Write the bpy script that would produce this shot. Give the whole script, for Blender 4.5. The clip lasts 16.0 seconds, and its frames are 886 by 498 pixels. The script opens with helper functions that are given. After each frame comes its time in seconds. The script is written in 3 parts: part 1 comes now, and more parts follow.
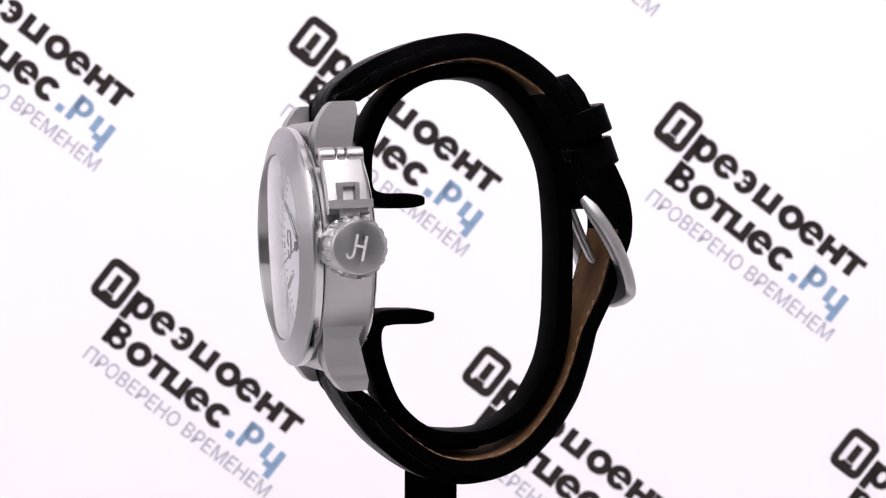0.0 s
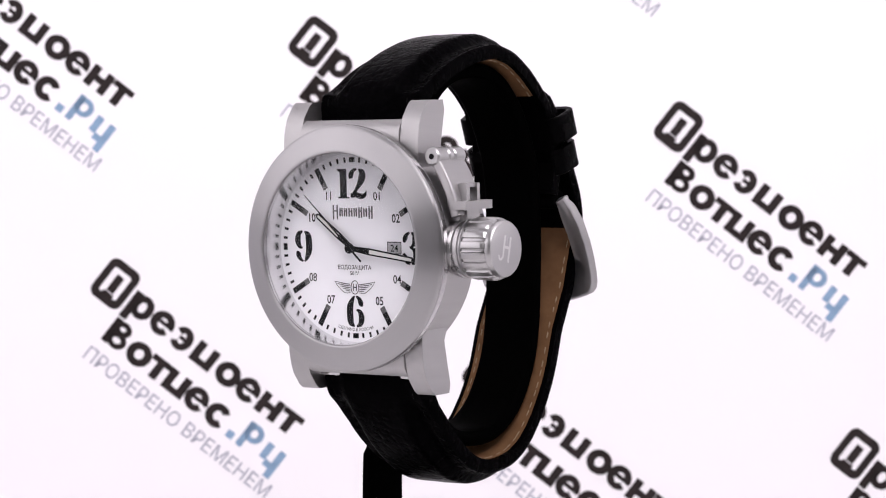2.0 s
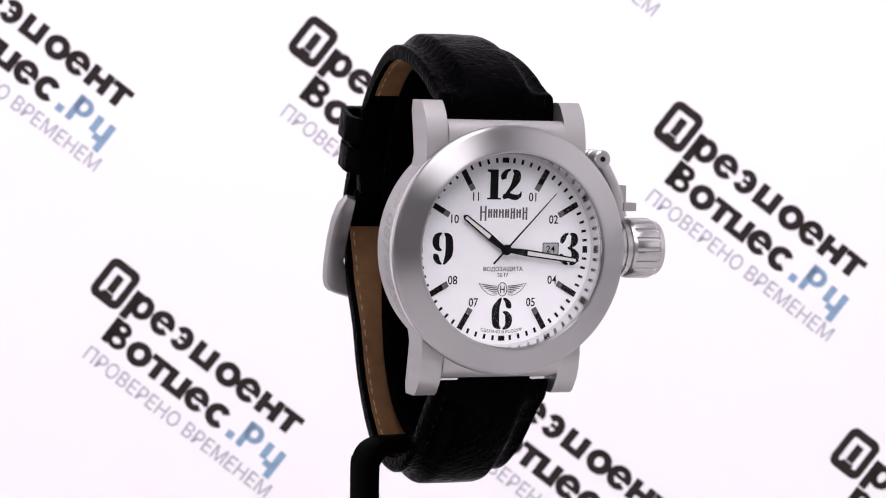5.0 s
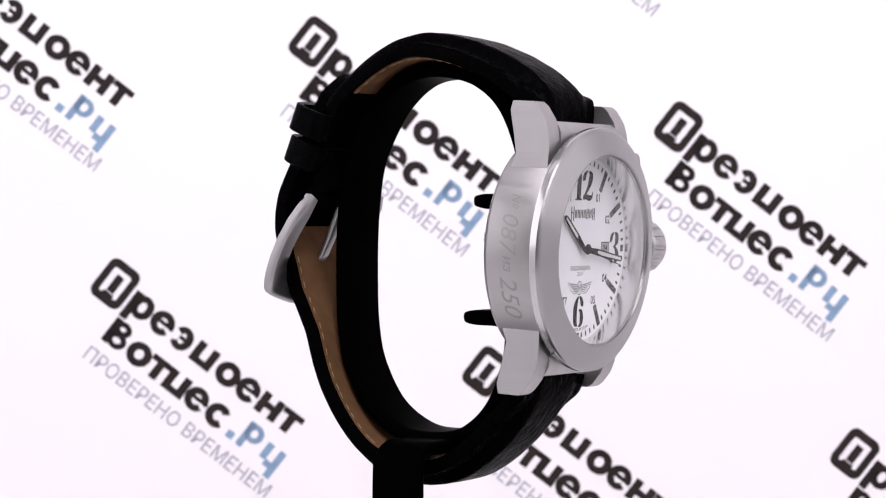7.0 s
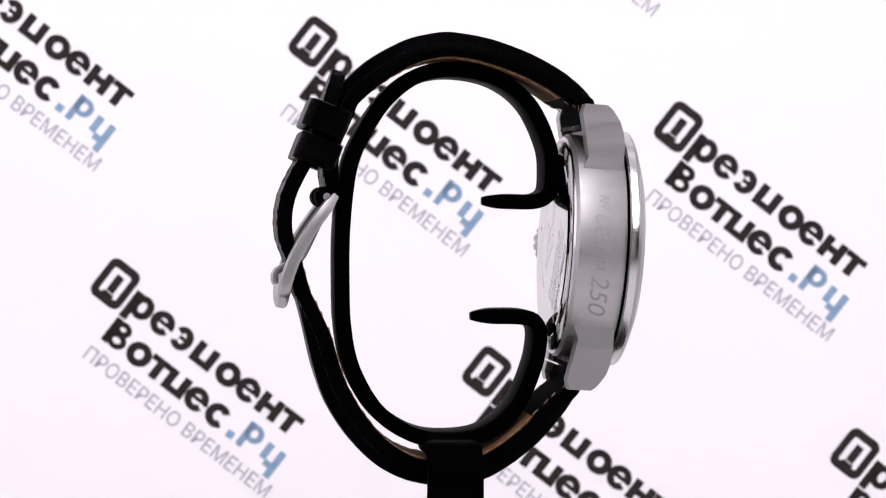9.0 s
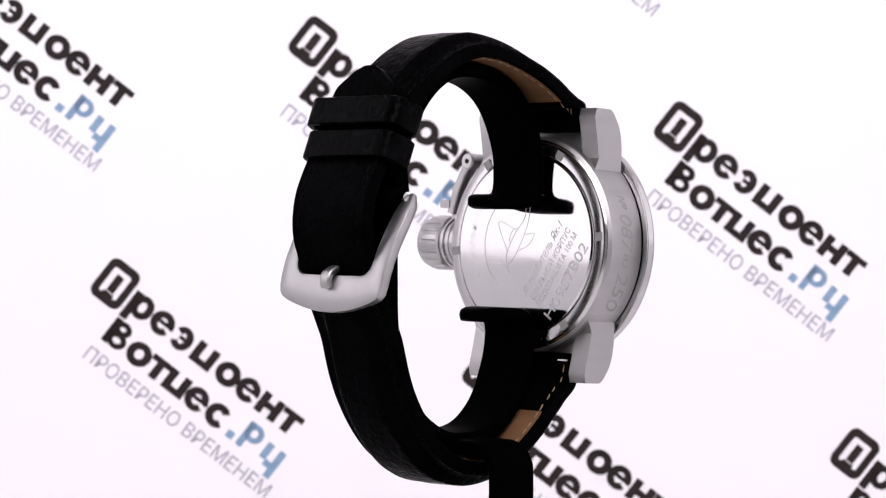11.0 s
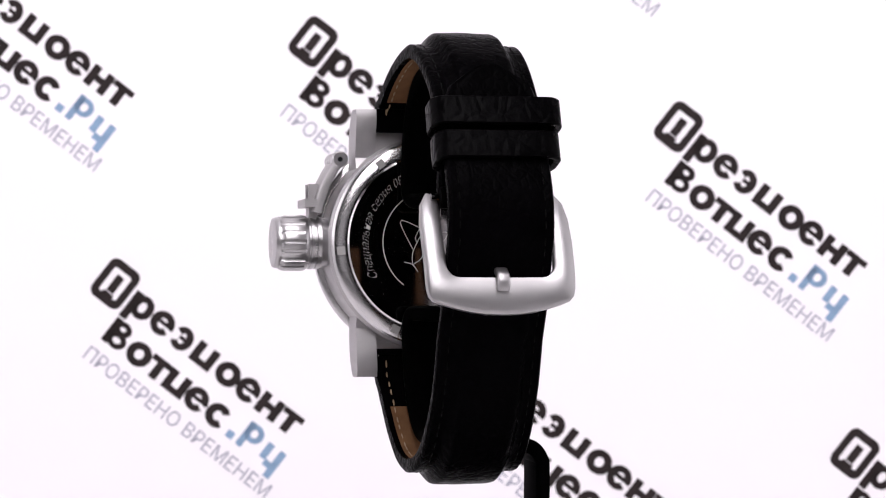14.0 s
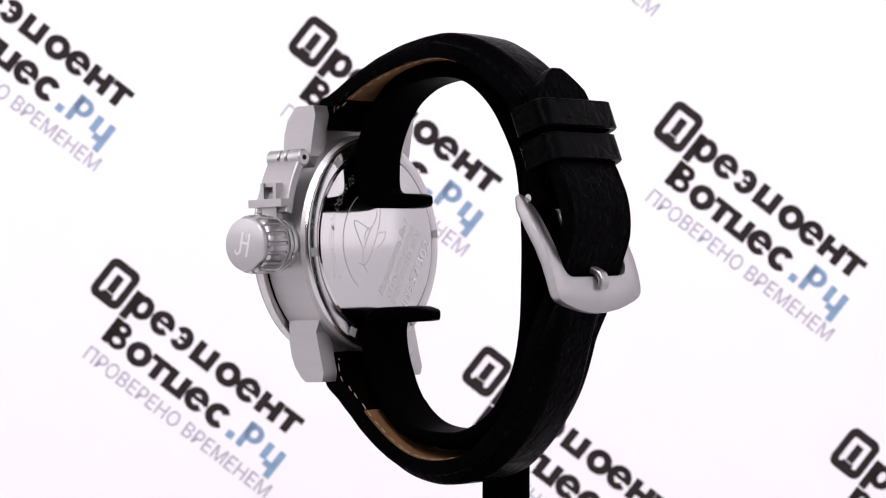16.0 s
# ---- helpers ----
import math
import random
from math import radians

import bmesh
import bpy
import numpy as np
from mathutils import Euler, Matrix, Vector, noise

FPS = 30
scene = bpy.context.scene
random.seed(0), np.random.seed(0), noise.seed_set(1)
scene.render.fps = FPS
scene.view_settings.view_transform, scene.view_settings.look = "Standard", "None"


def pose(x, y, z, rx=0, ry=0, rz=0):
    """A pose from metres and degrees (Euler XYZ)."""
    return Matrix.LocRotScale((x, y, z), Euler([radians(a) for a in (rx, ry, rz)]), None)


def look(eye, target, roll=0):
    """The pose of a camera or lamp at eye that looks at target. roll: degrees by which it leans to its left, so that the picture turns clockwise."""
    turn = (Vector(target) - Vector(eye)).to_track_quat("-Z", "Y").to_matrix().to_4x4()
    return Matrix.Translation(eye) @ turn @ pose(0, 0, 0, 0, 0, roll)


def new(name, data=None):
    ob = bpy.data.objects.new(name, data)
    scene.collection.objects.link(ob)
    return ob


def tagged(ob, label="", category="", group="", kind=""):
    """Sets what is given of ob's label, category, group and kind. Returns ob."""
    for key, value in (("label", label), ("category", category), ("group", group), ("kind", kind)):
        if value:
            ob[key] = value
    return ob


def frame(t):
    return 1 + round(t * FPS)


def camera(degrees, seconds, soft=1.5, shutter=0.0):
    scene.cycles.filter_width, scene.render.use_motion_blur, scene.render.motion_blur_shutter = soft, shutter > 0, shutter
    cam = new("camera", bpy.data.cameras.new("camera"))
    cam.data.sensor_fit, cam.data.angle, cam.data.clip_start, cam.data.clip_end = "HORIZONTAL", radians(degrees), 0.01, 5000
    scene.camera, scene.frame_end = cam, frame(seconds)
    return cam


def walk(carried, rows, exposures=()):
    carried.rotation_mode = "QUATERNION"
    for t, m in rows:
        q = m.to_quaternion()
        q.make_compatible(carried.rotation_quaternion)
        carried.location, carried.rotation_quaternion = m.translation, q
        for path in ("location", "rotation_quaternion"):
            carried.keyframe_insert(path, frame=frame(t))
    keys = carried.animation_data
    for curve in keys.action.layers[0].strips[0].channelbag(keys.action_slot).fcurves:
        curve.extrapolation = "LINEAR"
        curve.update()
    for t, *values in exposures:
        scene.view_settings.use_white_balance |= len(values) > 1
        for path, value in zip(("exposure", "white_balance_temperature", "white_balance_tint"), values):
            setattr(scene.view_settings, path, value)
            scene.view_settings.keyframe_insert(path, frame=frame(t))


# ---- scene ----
MM = 0.001
AXIS_Z = 0.150                      # height of the dial's centre over the table
# the turntable's angle in degrees, second by second: about 19.1 a second, with a little stick and slip
TURNS = ((0.0, -73.84), (0.5, -63.52), (1.0, -53.6), (1.5, -44.65), (2.0, -35.88), (2.5, -26.17), (3.0, -16.14), (3.5, -6.56),
         (4.0, 1.96), (4.5, 11.5), (5.0, 21.2), (5.5, 30.8), (6.0, 40.4), (6.5, 49.86), (7.0, 58.66), (7.5, 67.87), (8.0, 78.2), (8.5, 87.64), (9.0, 96.8),
         (9.5, 106.1), (10.0, 115.9), (10.5, 125.8), (11.0, 135.6), (11.5, 145.4), (12.0, 154.3), (12.5, 163.58), (13.0, 174.29), (13.5, 184.42), (14.0, 193.45),
         (14.5, 202.42), (15.0, 212.26), (15.5, 223.01), (16.0, 232.79))
AXIS_X = -0.0002                    # the turning axis
SWEEP, NOON = 30.0, 3.56            # the seconds pointer, in the sped-up film
CX, CZ = -1.2, -0.3                # the case's centre beside the turning axis, in mm
TILT = 2.9                          # degrees by which the case leans forward on the strap

cam = camera(20.17, 16.0, soft=1.05)
cam.data.dof.use_dof, cam.data.dof.focus_distance, cam.data.dof.aperture_fstop = True, 0.44, 64
EYE = (-0.0018, -0.4637, AXIS_Z + 0.0067)
AIM = (-0.0018, 0.0, AXIS_Z + 0.0067 - 0.4637 * math.tan(radians(0.94)))
walk(cam, [(0, look(EYE, AIM, 0.418)), (16, look(EYE, AIM, 0.418))],
     [(0, -0.45), (7.8, -0.45), (8.2, -0.53), (8.5, -0.62), (8.7, -0.57), (9.0, -0.49), (11.3, -0.45), (12.5, -0.42), (16, -0.42)])

# ---- light ----
world = bpy.data.worlds.new("world")
world.use_nodes = True
world.node_tree.nodes["Background"].inputs[0].default_value = (0.9, 0.93, 1.0, 1)
world.node_tree.nodes["Background"].inputs[1].default_value = 0.05
scene.world = world


def softbox(name, eye, target, sx, sy, watts, colour=(1.0, 0.945, 0.995)):
    data = bpy.data.lights.new(name, "AREA")
    data.shape, data.size, data.size_y, data.energy, data.color = "RECTANGLE", sx, sy, watts, colour
    ob = new(name, data)
    ob.matrix_world = look(eye, target)
    return ob


softbox("top_strip_lamp", (0.05, -0.33, 0.58), (0.01, -0.02, 0.15), 0.24, 0.62, 5.4)
softbox("side_softbox", (-0.40, -0.19, 0.26), (0, -0.19, 0.17), 0.64, 0.46, 1.55)
softbox("side_softbox", (0.40, -0.15, 0.26), (0, -0.15, 0.17), 0.56, 0.46, 0.62)
softbox("front_lamp", (0.0, -0.62, 0.19), (0, 0, 0.155), 0.22, 0.20, 0.08)
softbox("backdrop_lamp", (0, 0.10, 0.60), (0, 0.25, 0.16), 0.6, 0.10, 0.22)


# ---- materials ----
def material(name, colour, rough=0.5, metal=0.0, spec=0.5, grain=(), mottle=0.0, mottle_scale=60, bump=0.0, bump_scale=800,
             stretch=(1, 1, 1), rough_var=0.0, aniso=0.0, cells=0.0, cell_scale=500, coat=0.0, ior=1.5):
    m = bpy.data.materials.new(name)
    m.use_nodes = True
    nt = m.node_tree
    b = nt.nodes["Principled BSDF"]
    b.inputs["Base Color"].default_value = (*colour, 1)
    b.inputs["Roughness"].default_value = rough
    b.inputs["Metallic"].default_value = metal
    b.inputs["Specular IOR Level"].default_value = spec
    b.inputs["Coat Weight"].default_value = coat
    b.inputs["IOR"].default_value = ior
    tc = nt.nodes.new("ShaderNodeTexCoord")
    mp = nt.nodes.new("ShaderNodeMapping")
    mp.inputs["Scale"].default_value = stretch
    nt.links.new(tc.outputs["Object"], mp.inputs[0])

    def noise_at(scale, detail, src):
        n = nt.nodes.new("ShaderNodeTexNoise")
        n.inputs["Scale"].default_value, n.inputs["Detail"].default_value = scale, detail
        nt.links.new(src, n.inputs["Vector"])
        return n.outputs[0]

    if mottle:
        big = noise_at(mottle_scale, 4, tc.outputs["Object"])
        mr = nt.nodes.new("ShaderNodeMapRange")
        mr.inputs[1].default_value, mr.inputs[2].default_value = 0.3, 0.7
        mr.inputs[3].default_value, mr.inputs[4].default_value = 1 - mottle, 1 + mottle
        nt.links.new(big, mr.inputs[0])
        mul = nt.nodes.new("ShaderNodeVectorMath")
        mul.operation = "SCALE"
        mul.inputs[0].default_value = colour
        nt.links.new(mr.outputs[0], mul.inputs["Scale"])
        nt.links.new(mul.outputs[0], b.inputs["Base Color"])
    if rough_var:
        rn = noise_at(bump_scale * 0.3, 5, mp.outputs[0])
        rr = nt.nodes.new("ShaderNodeMapRange")
        rr.inputs[1].default_value, rr.inputs[2].default_value = 0.3, 0.7
        rr.inputs[3].default_value, rr.inputs[4].default_value = rough - rough_var, rough + rough_var
        nt.links.new(rn, rr.inputs[0])
        nt.links.new(rr.outputs[0], b.inputs["Roughness"])
    height = None
    if bump:
        height = noise_at(bump_scale, 6, mp.outputs[0])
    if cells:
        v = nt.nodes.new("ShaderNodeTexVoronoi")
        v.feature = "DISTANCE_TO_EDGE"
        v.inputs["Scale"].default_value = cell_scale
        nt.links.new(mp.outputs[0], v.inputs["Vector"])
        cl = nt.nodes.new("ShaderNodeMapRange")
        cl.inputs[2].default_value, cl.inputs[4].default_value = 0.18, cells
        nt.links.new(v.outputs["Distance"], cl.inputs[0])
        if height:
            add = nt.nodes.new("ShaderNodeMath")
            add.operation = "ADD"
            nt.links.new(height, add.inputs[0])
            nt.links.new(cl.outputs[0], add.inputs[1])
            height = add.outputs[0]
        else:
            height = cl.outputs[0]
    if height:
        bp = nt.nodes.new("ShaderNodeBump")
        bp.inputs["Strength"].default_value, bp.inputs["Distance"].default_value = bump or 0.5, 0.0002
        nt.links.new(height, bp.inputs["Height"])
        nt.links.new(bp.outputs[0], b.inputs["Normal"])
    if aniso:
        b.inputs["Anisotropic"].default_value, b.inputs["Anisotropic Rotation"].default_value = aniso, 0.25
        tg = nt.nodes.new("ShaderNodeTangent")
        tg.direction_type, tg.axis = "RADIAL", "Y"
        nt.links.new(tg.outputs[0], b.inputs["Tangent"])
    return m


STEEL = material("brushed_steel", (0.36, 0.350, 0.352), 0.45, 1.0, rough_var=0.06, bump=0.14, bump_scale=1600, stretch=(1, 0.08, 1), mottle=0.02)
BEZEL = material("circular_brushed_steel", (0.325, 0.317, 0.322), 0.34, 1.0, aniso=0.8, rough_var=0.04, bump_scale=500, mottle=0.03)
POLISHED = material("polished_steel", (0.50, 0.49, 0.495), 0.065, 1.0, rough_var=0.025, bump_scale=400)
SATIN = material("satin_steel", (0.38, 0.372, 0.375), 0.32, 1.0, rough_var=0.05, bump=0.03, bump_scale=700, stretch=(1, 1, 0.3))
BAND = material("satin_band_steel", (0.48, 0.47, 0.475), 0.2, 1.0, rough_var=0.05, bump_scale=500)
BUCKLE = material("bead_blasted_steel", (0.34, 0.332, 0.335), 0.40, 1.0, rough_var=0.05, bump=0.05, bump_scale=1200)
RING = material("satin_inner_ring", (0.74, 0.73, 0.735), 0.2, 1.0, rough_var=0.05, bump_scale=600)
LEATHER = material("black_leather", (0.0008, 0.0007, 0.0009), 0.27, 0, 0.5, bump=1.0, bump_scale=700, cells=0.2, cell_scale=520, rough_var=0.08, mottle=0.3, mottle_scale=150, ior=1.038)
KEEPER = material("glossy_black_leather", (0.0008, 0.0007, 0.0009), 0.3, 0, 0.5, bump=0.9, bump_scale=500, cells=0.3, cell_scale=300, rough_var=0.1, mottle=0.3, mottle_scale=150, ior=1.07)
LEATHER_IN = material("black_strap_backing", (0.0010, 0.0009, 0.0010), 0.5, 0, 0.5, bump=0.4, bump_scale=900, mottle=0.3, ior=1.016)
TAN = material("tan_lining_leather", (0.122, 0.064, 0.032), 0.62, 0, 0.3, bump=0.4, bump_scale=700, mottle=0.18, mottle_scale=200, ior=1.08)
THREAD = material("black_thread", (0.0015, 0.0014, 0.0014), 0.6, 0, 0.5, bump=0.3, bump_scale=3000, ior=1.10)
THREAD_TAN = material("beige_thread", (0.20, 0.14, 0.08), 0.7, bump=0.3, bump_scale=3000)
PLASTIC = material("black_acrylic", (0.0006, 0.0006, 0.0006), 0.35, 0, 0.5, rough_var=0.06, bump=0.04, bump_scale=300, ior=1.016)
DIAL = material("white_lacquer", (0.85, 0.845, 0.87), 0.45, 0, 0.3, mottle=0.01, mottle_scale=300)
INK = material("black_print", (0.004, 0.004, 0.005), 0.45, 0, 0.12)
GREY_INK = material("grey_print", (0.10, 0.097, 0.10), 0.5, 0, 0.4)
LUME = material("pale_lume", (0.72, 0.72, 0.70), 0.6)
ENGRAVE = material("engraved_line", (0.26, 0.255, 0.25), 0.6, 0.4)
ENGRAVE_LIGHT = material("frosted_engraving", (0.60, 0.59, 0.59), 0.55, 1.0)
DATE = material("grey_date_disc", (0.36, 0.36, 0.37), 0.5)
PAPER = material("white_paper", (0.86, 0.835, 0.86), 0.75, 0, 0.2, mottle=0.008, mottle_scale=9, bump=0.05, bump_scale=500)
PRINT_DARK = material("black_toner", (0.018, 0.012, 0.012), 0.6, 0, 0.2, mottle=0.25, mottle_scale=300)
PRINT_BLUE = material("blue_toner", (0.22, 0.33, 0.47), 0.6, 0, 0.2, mottle=0.12, mottle_scale=300)
PRINT_GREY = material("lilac_grey_toner", (0.38, 0.385, 0.45), 0.6, 0, 0.2, mottle=0.1, mottle_scale=300)
WALL_DARK = material("dark_wall_paint", (0.035, 0.034, 0.036), 0.8, 0, 0.2, mottle=0.1, mottle_scale=3)
FABRIC = material("white_tent_fabric", (0.82, 0.82, 0.83), 0.9, 0, 0.1, mottle=0.02, mottle_scale=20, bump=0.2, bump_scale=900)
TABLE = material("white_table_laminate", (0.78, 0.77, 0.77), 0.6, 0, 0.3, mottle=0.02, mottle_scale=12)


def circular_grain(m):
    """Fine turning marks round the dial's axis: grain that is long in the angle and short in the radius."""
    nt = m.node_tree
    b = nt.nodes["Principled BSDF"]

    def math_node(op, a, c=None):
        n = nt.nodes.new("ShaderNodeMath")
        n.operation = op
        for i, v in enumerate((a, c)):
            if isinstance(v, (int, float)):
                n.inputs[i].default_value = v
            elif v is not None:
                nt.links.new(v, n.inputs[i])
        return n.outputs[0]

    tc, sep = nt.nodes.new("ShaderNodeTexCoord"), nt.nodes.new("ShaderNodeSeparateXYZ")
    nt.links.new(tc.outputs["Object"], sep.inputs[0])
    x, z = math_node("SUBTRACT", sep.outputs[0], CX * MM), math_node("SUBTRACT", sep.outputs[2], CZ * MM)
    r = math_node("SQRT", math_node("ADD", math_node("MULTIPLY", x, x), math_node("MULTIPLY", z, z)))
    com = nt.nodes.new("ShaderNodeCombineXYZ")
    nt.links.new(math_node("MULTIPLY", math_node("ARCTAN2", x, z), 1.4), com.inputs[0])
    nt.links.new(math_node("MULTIPLY", r, 2600), com.inputs[1])
    n = nt.nodes.new("ShaderNodeTexNoise")
    n.inputs["Scale"].default_value, n.inputs["Detail"].default_value = 2.2, 5
    nt.links.new(com.outputs[0], n.inputs["Vector"])
    mr = nt.nodes.new("ShaderNodeMapRange")
    mr.inputs[1].default_value, mr.inputs[2].default_value, mr.inputs[3].default_value, mr.inputs[4].default_value = 0.3, 0.7, 0.29, 0.39
    nt.links.new(n.outputs[0], mr.inputs[0])
    nt.links.new(mr.outputs[0], b.inputs["Roughness"])
    bp = nt.nodes.new("ShaderNodeBump")
    bp.inputs["Strength"].default_value, bp.inputs["Distance"].default_value = 0.05, 0.00008
    nt.links.new(n.outputs[0], bp.inputs["Height"])
    nt.links.new(bp.outputs[0], b.inputs["Normal"])


circular_grain(BEZEL)

GLASS = bpy.data.materials.new("mineral_glass")
GLASS.use_nodes = True
_nt = GLASS.node_tree
_nt.nodes.clear()
_out, _mix = _nt.nodes.new("ShaderNodeOutputMaterial"), _nt.nodes.new("ShaderNodeMixShader")
_tr, _gl, _fr = _nt.nodes.new("ShaderNodeBsdfTransparent"), _nt.nodes.new("ShaderNodeBsdfGlossy"), _nt.nodes.new("ShaderNodeFresnel")
_gl.inputs["Roughness"].default_value = 0.02
_fr.inputs["IOR"].default_value = 1.5
_tr.inputs[0].default_value = (0.98, 0.98, 0.985, 1)
_co = _nt.nodes.new("ShaderNodeMath")       # a coated glass: hardly any gloss seen straight on, much of it aslant
_co.operation, _co.use_clamp = "MULTIPLY_ADD", True
_co.inputs[1].default_value, _co.inputs[2].default_value = 2.0, -0.068
_nt.links.new(_fr.outputs[0], _co.inputs[0])
_nt.links.new(_co.outputs[0], _mix.inputs[0])
_nt.links.new(_tr.outputs[0], _mix.inputs[1])
_nt.links.new(_gl.outputs[0], _mix.inputs[2])
_nt.links.new(_mix.outputs[0], _out.inputs[0])


# ---- mesh tools; all lengths in mm ----
LEAN = Matrix.Translation((0, -25.0 * MM, CZ * MM)) @ Matrix.Rotation(radians(TILT), 4, "X") @ Matrix.Translation((0, 25.0 * MM, -CZ * MM))
leaning = []                        # holds the lean while the case's parts are built


def part(name, bm, mat, parent, label="", angle=32, smooth=True):
    """Links a bmesh, in mm, as one mesh object under a thing or a part."""
    bmesh.ops.recalc_face_normals(bm, faces=bm.faces)
    for f in bm.faces:
        f.smooth = smooth
    for e in bm.edges:
        if len(e.link_faces) == 2 and e.calc_face_angle(0) > radians(angle):
            e.smooth = False
    bmesh.ops.scale(bm, vec=(MM, MM, MM), verts=bm.verts)
    for m in leaning:
        bmesh.ops.transform(bm, matrix=m, verts=bm.verts)
    me = bpy.data.meshes.new(name)
    bm.to_mesh(me)
    bm.free()
    me.materials.append(mat)
    ob = new(name, me)
    ob.parent = parent
    if label:
        tagged(ob, label)
    return ob


def smooth_path(pts, n):
    """A Catmull-Rom curve through pts, n samples at even length."""
    p = np.array(pts, float)
    q = np.vstack([2 * p[0] - p[1], p, 2 * p[-1] - p[-2]])
    fine = []
    for i in range(1, len(q) - 2):
        for t in np.linspace(0, 1, 16, endpoint=False):
            a, b, c, d = q[i - 1], q[i], q[i + 1], q[i + 2]
            fine.append(0.5 * (2 * b + (c - a) * t + (2 * a - 5 * b + 4 * c - d) * t * t + (3 * b - a - 3 * c + d) * t ** 3))
    fine.append(p[-1])
    fine = np.array(fine)
    s = np.r_[0, np.cumsum(np.linalg.norm(np.diff(fine, axis=0), axis=1))]
    u = np.linspace(0, s[-1], n)
    return np.stack([np.interp(u, s, fine[:, k]) for k in range(p.shape[1])], 1)


def normals2(path):
    """Unit normals to the left of a plane path."""
    d = np.gradient(path, axis=0)
    d /= np.linalg.norm(d, axis=1)[:, None]
    return np.stack([-d[:, 1], d[:, 0]], 1)


def loft(bm, rings, closed=True, caps=True):
    rows = [[bm.verts.new(p) for p in r] for r in rings]
    n = len(rows[0])
    for a, b in zip(rows, rows[1:]):
        for i in range(n if closed else n - 1):
            j = (i + 1) % n
            bm.faces.new((a[i], a[j], b[j], b[i]))
    if caps and closed:
        bm.faces.new(rows[0][::-1])
        bm.faces.new(rows[-1])
    return bm


def turned(profile, segs=128, bm=None, cx=CX, cz=CZ):
    """A body turned about the dial's axis: profile of (radius, way in front of the turning axis)."""
    bm = bm or bmesh.new()
    rows = []
    for k in range(segs):
        a = 2 * math.pi * k / segs
        rows.append([bm.verts.new((cx + r * math.sin(a), -u, cz + r * math.cos(a))) for r, u in profile])
    for k in range(segs):
        a, b = rows[k], rows[(k + 1) % segs]
        for i in range(len(profile) - 1):
            bm.faces.new((a[i], a[i + 1], b[i + 1], b[i]))
    bmesh.ops.remove_doubles(bm, verts=bm.verts, dist=1e-5)
    return bm


def slab(bm, outline, place, thick):
    """Extrudes a flat outline: place((a, b), side) gives the point, side 0 or thick."""
    lo = [bm.verts.new(place(p, 0.0)) for p in outline]
    hi = [bm.verts.new(place(p, thick)) for p in outline]
    n = len(outline)
    bm.faces.new(lo[::-1])
    bm.faces.new(hi)
    for i in range(n):
        j = (i + 1) % n
        bm.faces.new((lo[i], lo[j], hi[j], hi[i]))
    return bm


def box(bm, x0, x1, y0, y1, z0, z1):
    return slab(bm, [(x0, z0), (x1, z0), (x1, z1), (x0, z1)], lambda p, s: (p[0], y0 + s, p[1]), y1 - y0)


def bevel(bm, width, segs=2, angle=30):
    edges = [e for e in bm.edges if len(e.link_faces) == 2 and e.calc_face_angle(0) > radians(angle)]
    bmesh.ops.bevel(bm, geom=edges, offset=width, segments=segs, profile=0.6, affect="EDGES", clamp_overlap=True)
    return bm


def rounded(w, h, r, n=4):
    """Corner points of a rounded rectangle, w by h, about the origin."""
    pts = []
    for cx, cy, a0 in ((w / 2 - r, h / 2 - r, 0), (-w / 2 + r, h / 2 - r, 90), (-w / 2 + r, -h / 2 + r, 180), (w / 2 - r, -h / 2 + r, 270)):
        for k in range(n + 1):
            a = radians(a0 + 90 * k / n)
            pts.append((cx + r * math.cos(a), cy + r * math.sin(a)))
    return pts


def stroke(bm, pts, place, thick=0.02, n=24):
    """A brush stroke through (a, b, width) points."""
    p = smooth_path(pts, n)
    nrm = normals2(p[:, :2])
    left = [(p[i, 0] + nrm[i, 0] * p[i, 2] / 2, p[i, 1] + nrm[i, 1] * p[i, 2] / 2) for i in range(n)]
    right = [(p[i, 0] - nrm[i, 0] * p[i, 2] / 2, p[i, 1] - nrm[i, 1] * p[i, 2] / 2) for i in range(n)]
    lo = [bm.verts.new(place(q, thick)) for q in left]
    hi = [bm.verts.new(place(q, thick)) for q in right]
    for i in range(n - 1):
        bm.faces.new((lo[i], lo[i + 1], hi[i + 1], hi[i]))
    return bm


_text_cache = {}


def letters(bm, body, size, place, align="CENTER", shear=0.0, bold=0.0, squeeze=1.0, spacing=1.0):
    """Adds lettering in the built-in font; place((a, b), 0) sets each point; size is the capitals' height."""
    cu = bpy.data.curves.new("lettering", "FONT")
    cu.body, cu.align_x, cu.shear, cu.offset, cu.space_character, cu.resolution_u = body, align, shear, bold, spacing, 3
    ob = new("lettering", cu)
    bpy.context.view_layer.update()
    me = bpy.data.meshes.new_from_object(ob.evaluated_get(bpy.context.evaluated_depsgraph_get()))
    bpy.data.objects.remove(ob)
    k = size / 0.73
    vs = [bm.verts.new(place((v.co.x * k * squeeze, v.co.y * k - size / 2), 0.0)) for v in me.vertices]
    for f in me.polygons:
        try:
            bm.faces.new([vs[i] for i in f.vertices])
        except ValueError:
            pass
    bpy.data.meshes.remove(me)
    return bm


# ---- the setting ----
def setting_box(name, mat, x0, x1, y0, y1, z0, z1, label):
    bm = bmesh.new()
    box(bm, x0, x1, y0, y1, z0, z1)
    ob = part(name, bm, mat, None, label)
    return tagged(ob, label, kind="structure")


